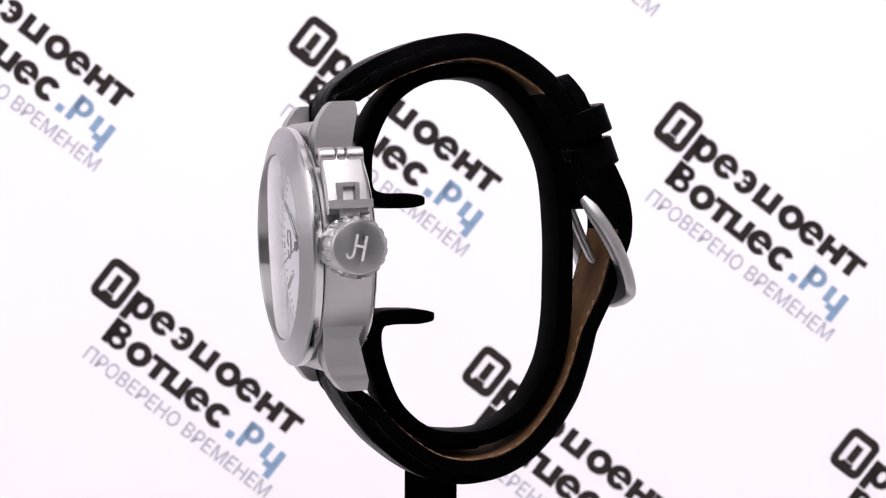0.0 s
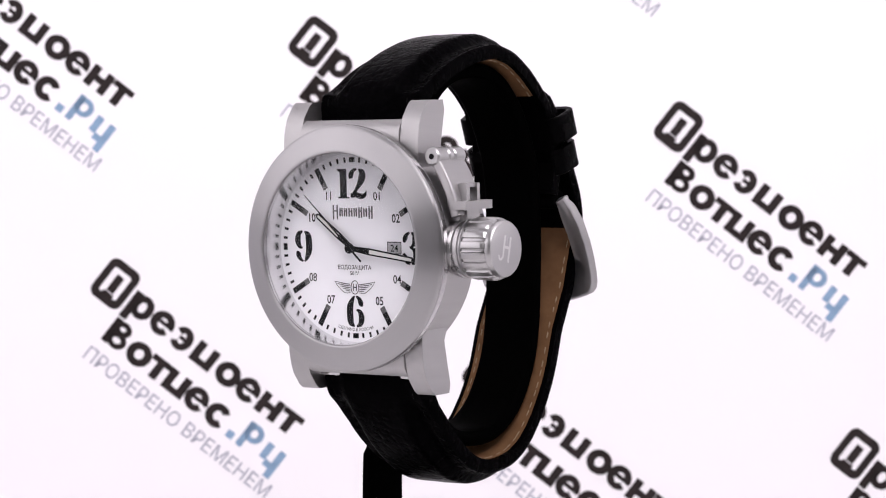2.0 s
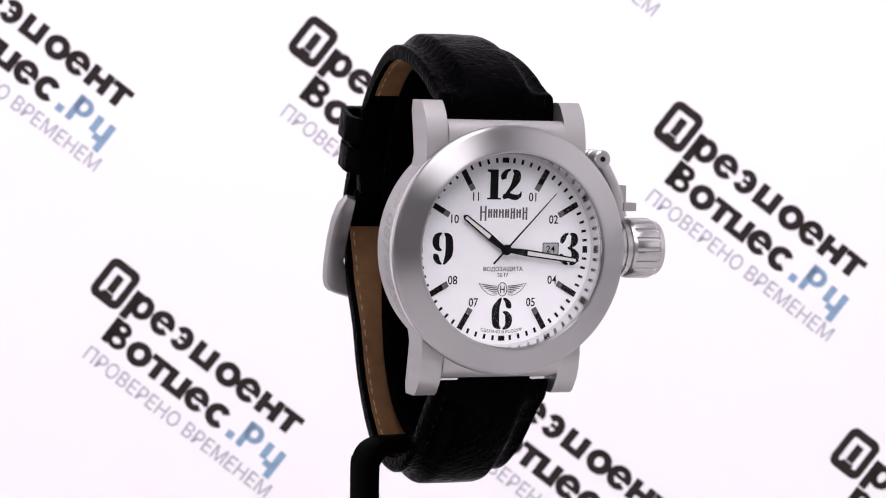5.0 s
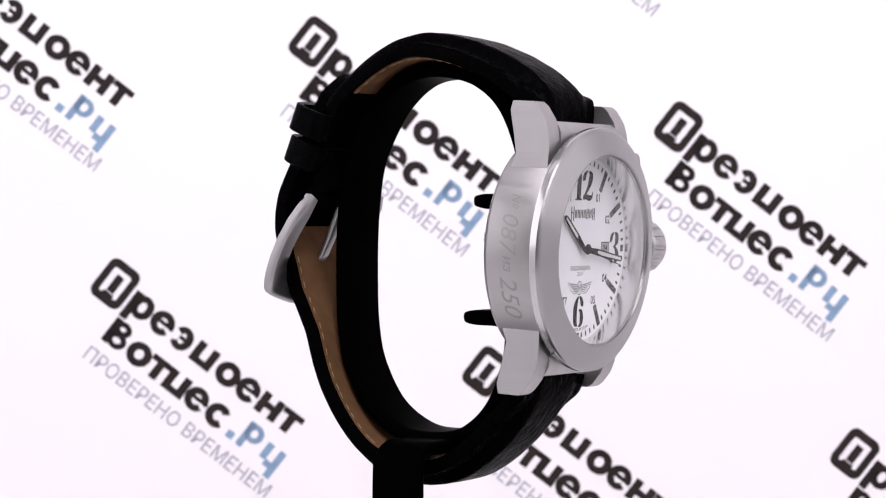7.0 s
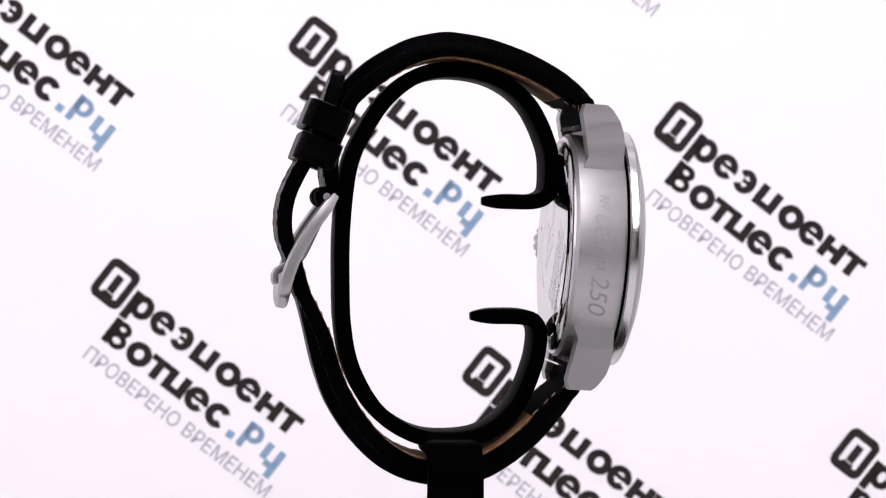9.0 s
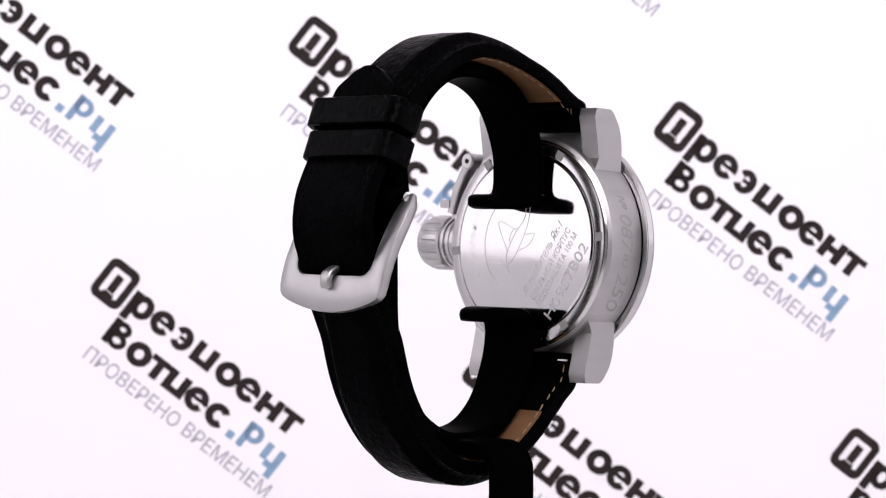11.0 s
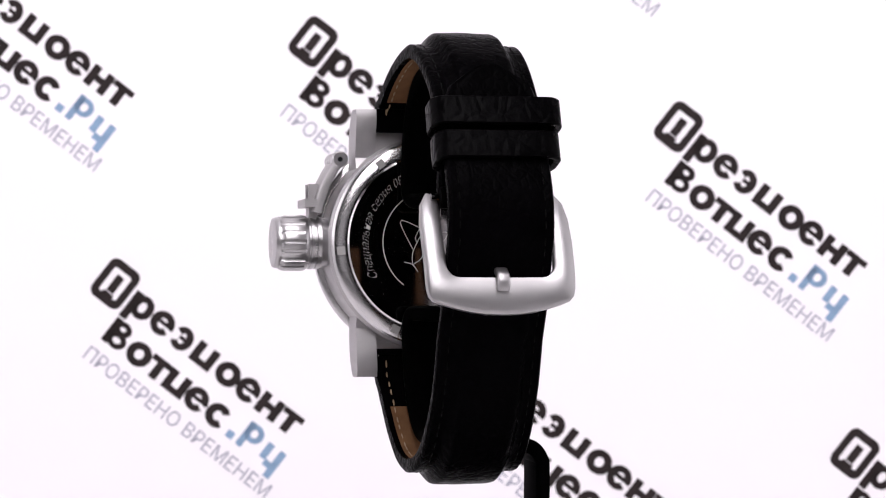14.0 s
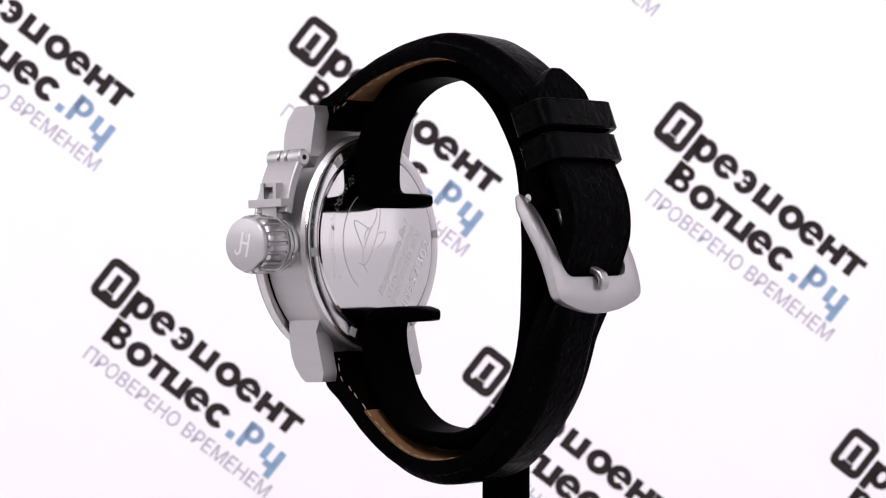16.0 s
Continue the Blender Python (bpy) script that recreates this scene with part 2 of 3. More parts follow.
setting_box("floor", TABLE, -420, 420, -1100, 262, -12, 0, "white laminate table top under the turntable")
setting_box("wall_west", FABRIC, -432, -420, -440, 262, 0, 720, "white fabric side of the light tent")
setting_box("wall_east", FABRIC, 420, 432, -430, 262, 0, 720, "white fabric side of the light tent")
setting_box("ceiling", FABRIC, -432, 432, -260, 262, 720, 730, "white fabric top of the light tent")
setting_box("wall_north", FABRIC, -420, 420, 262, 272, 0, 720, "white fabric back of the light tent")
setting_box("wall_room_west", WALL_DARK, -1000, -980, -1500, -260, -12, 1600, "dark unlit wall of the studio")
setting_box("wall_room_east", WALL_DARK, 980, 1000, -1500, -260, -12, 1600, "dark unlit wall of the studio")
setting_box("wall_room_south", WALL_DARK, -1000, 1000, -1520, -1500, -12, 1600, "dark unlit wall of the studio")
setting_box("ceiling_room", WALL_DARK, -1000, 1000, -1500, -260, 1600, 1620, "dark unlit ceiling of the studio")

bm = bmesh.new()
box(bm, -400, 400, 250, 251.5, 2, 560)
backdrop = tagged(part("backdrop", bm, PAPER, None), "white paper backdrop printed with slanting repeated marks", kind="structure")

SHEET_Y = 249.9


def ring(bm, cx, cy, w, h, t, place, gap=None, n=28):
    """A flat oval ring, or an open one with a gap between two angles."""
    a0, a1 = (0, 360) if gap is None else (gap[1], gap[0] + 360)
    k = [radians(a0 + (a1 - a0) * i / n) for i in range(n + 1)]
    o = [bm.verts.new(place((cx + w / 2 * math.cos(a), cy + h / 2 * math.sin(a)), 0)) for a in k]
    i_ = [bm.verts.new(place((cx + (w / 2 - t) * math.cos(a), cy + (h / 2 - t * 0.85) * math.sin(a)), 0)) for a in k]
    for j in range(n):
        bm.faces.new((o[j], o[j + 1], i_[j + 1], i_[j]))


def bar(bm, x0, x1, y0, y1, place):
    bm.faces.new([bm.verts.new(place(p, 0)) for p in ((x0, y0), (x1, y0), (x1, y1), (x0, y1))])


flat = lambda p, s: (p[0] * 0.1619, 0, (p[1] + 3) * 0.1619)


def printed_mark():
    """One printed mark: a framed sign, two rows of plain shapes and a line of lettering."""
    bm = bmesh.new()
    o, i_ = rounded(64, 80, 15), rounded(37, 50, 4)
    vo = [bm.verts.new(flat((p[0] + 31, p[1] - 38), 0)) for p in o]
    vi = [bm.verts.new(flat((p[0] + 31, p[1] - 38), 0)) for p in i_]
    for k in range(len(o)):
        j = (k + 1) % len(o)
        bm.faces.new((vo[k], vo[j], vi[j], vi[k]))
    bar(bm, 24, 39, -56, -22, flat)
    bar(bm, 20, 42, -63.5, -57.5, flat)
    y0, y1 = -62, -22
    for c, kind in ((92, "stem_ring"), (140, "slit"), (186, "half"), (234, "pair"), (287, "ring"), (332, "slit"), (380, "tied"), (424, "cap")):
        glyph(bm, c, y0, y1, kind)
    y0, y1 = -131, -91
    for c, kind in ((92, "block"), (141, "ring"), (183, "cap"), (225, "pair"), (270, "slit"), (317, "open")):
        glyph(bm, c, y0, y1, kind)
    dark = bm
    bm = bmesh.new()
    bar(bm, 348, 362, -131, -117, flat)
    ring(bm, 389, -97, 36, 34, 11, flat)
    bar(bm, 371, 383, -131, -80, flat)
    bar(bm, 418, 431, -122, -91, flat)
    bar(bm, 444, 457, -146, -91, flat)
    bar(bm, 431, 444, -131, -119, flat)
    blue = bm
    bm = bmesh.new()
    letters(bm, "ПРОВЕРЕНО ВРЕМЕНЕМ", 27, lambda p, s: flat((p[0] + 268, p[1] - 163.5), 0), squeeze=0.93, bold=0.003)
    return dark, blue, bm


def glyph(bm, c, y0, y1, kind):
    m, h = (y0 + y1) / 2, y1 - y0
    if kind == "ring":
        ring(bm, c, m, 47, h + 4, 15, flat)
    elif kind == "slit":
        ring(bm, c, m, 45, h + 4, 14, flat, gap=(-34, -8))
        bar(bm, c - 12, c + 20, m - 2, m + 5, flat)
    elif kind == "open":
        ring(bm, c, m, 45, h + 4, 15, flat, gap=(-38, 38))
    elif kind == "half":
        ring(bm, c - 2, m, 40, h + 4, 14, flat, gap=(150, 215))
        bar(bm, c - 8, c + 12, m - 3, m + 4, flat)
    elif kind == "stem_ring":
        ring(bm, c + 3, m, 42, h + 4, 14, flat)
        bar(bm, c - 23, c - 8, y0 - 16, y1, flat)
    elif kind == "pair":
        bar(bm, c - 22, c - 7, y0, y1, flat)
        bar(bm, c + 7, c + 22, y0, y1, flat)
        bar(bm, c - 7, c + 7, y0, y0 + 12, flat)
    elif kind == "tied":
        bar(bm, c - 22, c - 7, y0, y1, flat)
        bar(bm, c + 7, c + 22, y0, y1, flat)
        bar(bm, c - 7, c + 7, m - 6, m + 6, flat)
    elif kind == "cap":
        bar(bm, c - 21, c + 21, y1 - 11, y1, flat)
        bar(bm, c - 7.5, c + 7.5, y0, y1 - 11, flat)
    elif kind == "block":
        bar(bm, c - 22, c - 9, y0, y1 + 10, flat)
        ring(bm, c + 2, y0 + 15, 38, 30, 11, flat)
        ring(bm, c, y1 - 3, 34, 27, 11, flat)


def mesh_of(bm, name, mat):
    bmesh.ops.scale(bm, vec=(MM, MM, MM), verts=bm.verts)
    me = bpy.data.meshes.new(name)
    bm.to_mesh(me)
    bm.free()
    me.materials.append(mat)
    return me


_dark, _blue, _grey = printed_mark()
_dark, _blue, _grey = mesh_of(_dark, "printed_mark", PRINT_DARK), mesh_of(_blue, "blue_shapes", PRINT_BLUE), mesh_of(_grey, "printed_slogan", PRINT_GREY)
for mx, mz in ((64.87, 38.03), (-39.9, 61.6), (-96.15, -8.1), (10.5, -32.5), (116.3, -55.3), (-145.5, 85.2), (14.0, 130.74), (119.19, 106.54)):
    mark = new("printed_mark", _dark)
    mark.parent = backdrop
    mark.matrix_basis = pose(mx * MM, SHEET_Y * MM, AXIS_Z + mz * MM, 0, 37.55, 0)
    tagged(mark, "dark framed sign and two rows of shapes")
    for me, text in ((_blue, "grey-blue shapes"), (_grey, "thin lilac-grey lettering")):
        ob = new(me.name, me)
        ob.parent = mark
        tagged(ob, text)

# ---- the stand ----
def centre_x(y):
    """The strap's centre line."""
    return -1.0 - 0.2 * (y + 25) / 57


def skew(x, y):
    """How far a point beside the strap's centre line lies forward: the loop turns a little against the dial."""
    return y - 0.005 * min(1, max(0, (y + 10) / 35)) * (x - centre_x(y))


def strip(bm, path, width, thick, n, cx, r=0.9, taper=0.0):
    """A flat band of rounded section along a path of (y, z)."""
    p = smooth_path(path, n)
    nrm = normals2(p)
    rings = []
    for i in range(n):
        e = min(i, n - 1 - i) / (n * 0.08) if taper else 1
        k = 1 if e >= 1 else math.sqrt(max(0.03, 1 - (1 - e) ** 2 * 0.97))
        rings.append([(cx + a * k, p[i, 0] + nrm[i, 0] * b * min(1, k + 0.3), p[i, 1] + nrm[i, 1] * b * min(1, k + 0.3)) for a, b in rounded(width, thick, r)])
    return loft(bm, rings)


def display_stand():
    ob = tagged(new("display_stand"), "glossy black plastic watch holder on a flat bent stem", "display stand")
    ob.matrix_basis = pose(AXIS_X, 0, AXIS_Z)
    loop = [(-5.0, 8.1), (-10, 8.0), (-14.6, 8.1), (-17.0, 9.6), (-17.5, 13), (-16.9, 18.5), (-13.2, 26), (-7.2, 30.6), (0.7, 32.2), (7.6, 31.0),
            (13.3, 26.6), (17.4, 20.4), (20.0, 13.9), (21.2, 3.4), (21.3, -6.9), (20.9, -15.4), (19.2, -23), (14.6, -30.7), (7.9, -35.1), (1.2, -36.0),
            (-5.5, -34.8), (-11.2, -30), (-14.5, -22.7), (-15.5, -17.0), (-14.6, -14.2), (-12.3, -13.4), (-8, -13.3), (-3.0, -13.4)]
    loop = [(y - 0.5, z) for y, z in loop]
    part("holder_loop", strip(bmesh.new(), loop, 12.0, 2.8, 220, -0.2, 1.2, taper=1), PLASTIC, ob)
    bm = bmesh.new()
    path = smooth_path([(-1, -37.0), (-11.0, -37.0), (-13.2, -37.2), (-15.0, -38.0), (-16.1, -39.6), (-16.5, -42), (-16.5, -60), (-16.5, -148)], 200)
    nrm = normals2(path)
    loft(bm, [[(path[i, 0] + nrm[i, 0] * b, 1.0 + a, path[i, 1] + nrm[i, 1] * b) for a, b in rounded(10.2, 2.7, 1.0)] for i in range(200)])
    part("stem", bm, PLASTIC, ob)
    bm = bmesh.new()
    n = 64
    loft(bm, [[(r * math.cos(2 * math.pi * k / n), r * math.sin(2 * math.pi * k / n), z) for k in range(n)] for r, z in ((58, -150), (60, -149.4), (60, -147.6), (59, -147))])
    part("base_plate", bm, PLASTIC, ob)
    return ob


stand = display_stand()


# ---- the watch ----
watch = tagged(new("wrist_watch"), "steel wrist watch with white dial and black leather strap", "watch")
watch.matrix_basis = pose(AXIS_X, 0, AXIS_Z)


def on_dial(u, cx=0.0, cz=0.0, turn=0.0):
    """A placing of flat shapes on the dial at the height u, about (cx, cz), turned clockwise."""
    c, s = math.cos(radians(turn)), math.sin(radians(turn))
    return lambda p, t=0.0: (CX + cx + p[0] * c + p[1] * s, -(u + t), CZ + cz - p[0] * s + p[1] * c)


def case():
    bm = turned([(0, 19.5), (19.4, 19.5), (20.2, 19.7), (20.7, 20.3), (20.7, 28.65), (20.55, 28.92), (20.2, 29.02), (17.5, 29.02), (17.3, 27.2), (0, 27.2)])
    body = part("case_body", bm, STEEL, watch, "satin steel case side")
    for s in (1, -1):
        bm = bmesh.new()
        slab(bm, [(22.9, s * 17.6), (28.7, s * 17.6), (28.7, s * 20.6), (28.0, s * 21.9), (26.9, s * 22.6), (22.9, s * 22.6)], lambda p, t: (CX - 11.0 + t, -p[0], CZ + p[1]), 22.0)
        part("end_link", bevel(bm, 0.25), STEEL, body)
    prof = [(20.9, 25.9), (24.9, 25.9), (25.9, 25.2), (27.5, 23.0), (28.2, 21.0), (28.55, 18.8), (28.55, 14.2), (21.05, 14.2), (22.05, 16.5), (21.4, 20), (20.5, 24.2)]
    for sz in (1, -1):
        for sx in (1, -1):
            bm = bmesh.new()
            slab(bm, [(u, sz * z) for u, z in prof], lambda p, s: (CX + sx * (11.05 + s), -p[0], CZ + p[1]), 3.95)
            part("lug", bevel(bm, 0.35), STEEL, body)
    # thin polished bar added to draw the glint along the lower end link's edge
    bm = bmesh.new()
    box(bm, CX - 10.9, CX + 10.9, -20.3, -19.9, CZ - 21.95, CZ - 21.63)
    part("edge_glint_bar", bevel(bm, 0.08), POLISHED, body, "thin polished bar added for the glint between strap and case")
    # black ring added in the gap under the bezel: its colour is the shade there
    bm = turned([(20.35, 28.7), (20.4, 28.8), (20.4, 29.35), (20.3, 29.4)], 128)
    part("gap_shade", bm, PLASTIC, watch, "thin black ring standing in for shade in the gap under the bezel")
    bm = turned([(19.8, 28.15), (19.9, 29.3), (21.5, 29.35), (21.8, 29.50), (21.9, 29.85), (21.9, 30.80)], 160)
    part("bezel_band", bm, BAND, watch, "polished band round the bezel")
    bm = turned([(19.4, 29.95), (21.7, 30.65), (21.9, 30.80), (21.78, 31.20), (21.45, 31.45), (21.3, 31.52), (21.1, 31.59), (17.95, 32.68), (17.7, 32.76), (17.5, 32.82), (17.3, 32.83), (17.05, 32.75), (17.0, 32.45), (16.9, 31.95), (19.4, 29.95), (19.4, 29.05)], 160)
    part("bezel", bm, BEZEL, watch, "circular brushed steel bezel", 20)
    bm = turned([(17.1, 32.35), (16.95, 32.45), (16.75, 28.1), (16.9, 28.0)], 160)
    part("inner_ring", bm, RING, watch, "silvery inner ring round the dial")
    bm = turned([(0, 32.60), (16.6, 32.60), (17.0, 32.45)], 96)
    crystal = part("crystal", bm, GLASS, watch, "clear flat glass")
    crystal.visible_shadow = False
    # the engraving on the left flank runs down the curved wall
    bm = bmesh.new()

    def flank(at):
        def place(p, s):
            z = at - p[0]
            u = 24.7 + p[1] * 1.0
            a = math.asin(max(-1, min(1, z / 20.72)))
            return (CX - 20.73 * math.cos(a), -u, CZ + 20.73 * math.sin(a))
        return place

    letters(bm, "№", 1.8, flank(8.5), shear=0.25)
    letters(bm, "087", 3.4, flank(3.0), shear=0.25)
    letters(bm, "из", 1.9, flank(-2.5), shear=0.25)
    letters(bm, "250", 3.5, flank(-8.3), shear=0.25)
    part("side_engraving", bm, ENGRAVE, body, "dark engraved numbers")


def dial():
    bm = turned([(0, 28.0), (16.9, 28.0), (16.9, 27.6), (0, 27.6)], 128)
    plate = part("dial", bm, DIAL, watch, "matt white dial")
    U = 28.03
    bm = bmesh.new()
    for k in range(60):
        if k % 5:
            slab(bm, [(-0.22, 15.2), (0.22, 15.2), (0.22, 16.1), (-0.22, 16.1)], on_dial(U, turn=6 * k), 0.02)
    part("minute_track", bm, INK, plate, "black minute strokes")
    for k in range(12):
        bm = bmesh.new()
        if k % 3:
            slab(bm, [(-0.5, 13.1), (0.5, 13.1), (0.5, 16.1), (-0.5, 16.1)], on_dial(U, turn=30 * k), 0.12)
            m = part("hour_marker", bm, INK, plate)
            bm = bmesh.new()
            slab(bm, [(-0.5, 12.0), (0.5, 12.0), (0.5, 13.05), (-0.5, 13.05)], on_dial(U, turn=30 * k), 0.12)
            part("marker_end", bm, GREY_INK, m, "grey lume tip")
        else:
            slab(bm, [(-0.6, 15.2), (0.6, 15.2), (0.6, 16.1), (-0.6, 16.1)], on_dial(U, turn=30 * k), 0.05)
            part("hour_marker", bm, INK, plate)
    for k, tx in ((1, "01"), (2, "02"), (4, "04"), (5, "05"), (7, "07"), (8, "08"), (10, "10"), (11, "11")):
        a = radians(30 * k)
        part("small_numeral", letters(bmesh.new(), tx, 1.55, on_dial(U, 10.9 * math.sin(a), 10.7 * math.cos(a)), squeeze=0.85, bold=0.012), INK, plate)
    # stencilled large numerals
    bm = bmesh.new()
    P = on_dial(U, -2.05, 11.4)
    slab(bm, [(-0.75, -2.45), (0.75, -2.45), (0.75, 2.6), (-0.75, 2.6)], P, 0.02)
    slab(bm, [(-1.3, -2.65), (1.3, -2.65), (1.3, -2.35), (-1.3, -2.35)], on_dial(U + 0.004, -2.05, 11.4), 0.02)
    slab(bm, [(-1.35, 2.6), (-1.35, 2.25), (-0.7, 2.05), (-0.7, 2.6)], on_dial(U + 0.004, -2.05, 11.4), 0.02)
    P = on_dial(U, 1.25, 11.4)
    stroke(bm, [(-1.45, 0.9, 0.9), (-1.55, 1.5, 1.1), (-1.0, 2.3, 0.7), (-0.25, 2.6, 0.3)], P)
    stroke(bm, [(0.2, 2.55, 0.3), (0.95, 1.9, 1.35), (0.85, 0.9, 1.5), (0.1, -0.4, 0.9), (-1.0, -1.7, 0.5), (-1.7, -2.3, 0.3)], P)
    stroke(bm, [(-1.6, -2.2, 0.9), (-0.6, -1.95, 0.95), (0.6, -2.25, 1.0), (1.5, -2.0, 0.7), (1.85, -1.2, 0.15)], on_dial(U + 0.004, 1.25, 11.4))
    part("numeral", bm, INK, plate, "large black stencil twelve")

    def nine(place):
        b = bmesh.new()
        stroke(b, [(0.3, 2.7, 0.25), (1.1, 2.0, 1.25), (1.3, 0.6, 1.45), (1.2, -1.0, 1.35), (0.5, -2.4, 0.6), (0.15, -2.7, 0.2)], place)
        stroke(b, [(-0.15, 2.75, 0.3), (-1.0, 2.2, 1.0), (-1.25, 1.1, 1.3), (-0.9, 0.1, 0.9), (-0.15, -0.3, 0.3)], place)
        stroke(b, [(-1.55, -0.9, 0.3), (-1.2, -1.4, 1.1), (-0.8, -2.2, 0.8), (-0.1, -2.7, 0.3)], place)
        return b

    part("numeral", nine(on_dial(U, -11.5, 0.1)), INK, plate, "large black stencil nine")
    part("numeral", nine(on_dial(U, 0.1, -11.3, 180)), INK, plate, "large black stencil six")
    bm = bmesh.new()
    P = on_dial(U, 12.6, 0.1)
    stroke(bm, [(0.15, 2.75, 0.3), (0.9, 2.2, 1.2), (0.95, 1.2, 1.3), (0.3, 0.35, 0.5), (-0.3, 0.15, 0.25)], P)
    stroke(bm, [(-0.2, 0.1, 0.25), (0.6, -0.2, 0.7), (1.2, -1.2, 1.5), (0.9, -2.3, 1.1), (0.15, -2.75, 0.3)], on_dial(U + 0.004, 12.6, 0.1))
    stroke(bm, [(-1.5, 1.0, 0.5), (-1.25, 1.7, 1.0), (-0.8, 2.4, 0.7), (-0.2, 2.75, 0.3)], P)
    stroke(bm, [(-1.6, -0.9, 0.5), (-1.35, -1.6, 1.1), (-0.8, -2.4, 0.8), (-0.2, -2.75, 0.3)], P)
    part("numeral", bm, INK, plate, "large black stencil three")
    # the maker's name stands as plain bars
    bm = bmesh.new()
    for i, (x, w, h) in enumerate(((-4.0, 1.3, 2.6), (-2.7, 0.7, 1.5), (-1.7, 0.7, 1.5), (-0.6, 0.9, 1.5), (0.5, 0.7, 1.5), (1.6, 0.8, 1.9), (2.7, 0.8, 1.5), (3.9, 0.9, 2.2))):
        y = 6.3
        for dx in (-w / 3, w / 3):
            bar(bm, x + dx - 0.17, x + dx + 0.17, y - h / 2, y + h / 2, on_dial(U))
        bar(bm, x - w / 3, x + w / 3, y + 0.1, y + 0.35, on_dial(U + 0.004))
    part("maker_bars", bm, GREY_INK, plate, "row of grey bars")
    part("water_text", letters(letters(bmesh.new(), "ВОДОЗАЩИТА", 0.75, on_dial(U, 0, -3.45), bold=0.01), "50 М", 0.7, on_dial(U, 0, -4.5), bold=0.01), INK, plate)
    bm = bmesh.new()
    rr = 14.55

    def arc(p, s):
        a = p[0] / rr
        return (CX + (rr - p[1]) * math.sin(a), -U, CZ - (rr - p[1]) * math.cos(a))

    part("origin_text", letters(bm, "СДЕЛАНО В РОССИИ", 0.55, arc, bold=0.008), INK, plate)
    # winged badge
    bm = bmesh.new()
    ring(bm, 0, -7.05, 1.9, 2.5, 0.16, on_dial(U))
    for s in (1, -1):
        for k in range(5):
            stroke(bm, [(s * 1.0, -6.5 - 0.3 * k, 0.12), (s * (2.6 - 0.2 * k), -6.35 - 0.33 * k, 0.14), (s * (4.5 - 0.62 * k), -6.0 - 0.42 * k, 0.08)], on_dial(U + 0.002 * k), n=10)
        stroke(bm, [(s * 4.5, -5.95, 0.08), (s * 3.7, -7.0, 0.1), (s * 2.3, -8.0, 0.1), (s * 1.0, -8.0, 0.1)], on_dial(U), n=14)
    bar(bm, -0.42, -0.25, -7.7, -6.4, on_dial(U))
    bar(bm, 0.25, 0.42, -7.7, -6.4, on_dial(U))
    bar(bm, -0.25, 0.25, -7.15, -6.95, on_dial(U))
    part("winged_badge", bm, INK, plate, "fine black winged badge")
    bm = bmesh.new()
    slab(bm, [(-1.4, -0.95), (1.4, -0.95), (1.4, 0.95), (-1.4, 0.95)], on_dial(28.01, 9.0, 0.1), 0.05)
    win = part("date_window", bm, DATE, plate, "grey date window")
    bm = bmesh.new()
    for q in ((-1.55, 1.55, 0.95, 1.1), (-1.55, 1.55, -1.1, -0.95), (-1.55, -1.4, -0.95, 0.95), (1.4, 1.55, -0.95, 0.95)):
        bar(bm, *q, on_dial(28.07, 9.0, 0.1))
    part("date_frame", bm, INK, win, "thin dark frame")
    part("date_figure", letters(bmesh.new(), "24", 1.25, on_dial(28.08, 9.0, 0.1), bold=0.01), INK, win)


def baton(bm, r0, r1, w0, w1, u, turn, thick=0.18):
    slab(bm, [(-w0 / 2, r0), (w0 / 2, r0), (w1 / 2, r1 - 0.3), (0, r1), (-w1 / 2, r1 - 0.3)], on_dial(u, turn=turn), thick)


def dial_pointers():
    for name, turn, r0, r1, u in (("hour_pointer", -53.0, 3.6, 9.4, 28.6), ("minute_pointer", 98.0, 4.2, 13.6, 29.0)):
        bm = bmesh.new()
        P = on_dial(u, turn=turn)
        slab(bm, [(-0.35, -0.8), (0.35, -0.8), (0.62, r0), (-0.62, r0)], P, 0.18)
        for s in (1, -1):
            slab(bm, [(s * 0.62, r0), (s * 0.5, r1), (s * 0.26, r1), (s * 0.36, r0)], P, 0.18)
        slab(bm, [(-0.5, r1), (0.5, r1), (0.1, r1 + 0.5), (-0.1, r1 + 0.5)], P, 0.18)
        h = part(name, bm, INK, watch, "black open baton pointer")
        bm = bmesh.new()
        slab(bm, [(-0.36, r0), (0.36, r0), (0.26, r1), (-0.26, r1)], on_dial(u + 0.02, turn=turn), 0.1)
        part("lume_fill", bm, LUME, h, "pale lume filling")


def thin_pointer():
    bm = bmesh.new()
    slab(bm, [(-0.16, -3.4), (0.16, -3.4), (0.16, 0), (0.06, 13.6), (-0.06, 13.6), (-0.16, 0)], lambda p, s: (p[0], -s, p[1]), 0.12)
    n = 24
    slab(bm, [(0.95 * math.cos(2 * math.pi * k / n), 0.95 * math.sin(2 * math.pi * k / n)) for k in range(n)], lambda p, s: (p[0], -s, p[1]), 0.25)
    return part("second_pointer", bm, INK, watch, "thin black seconds pointer")


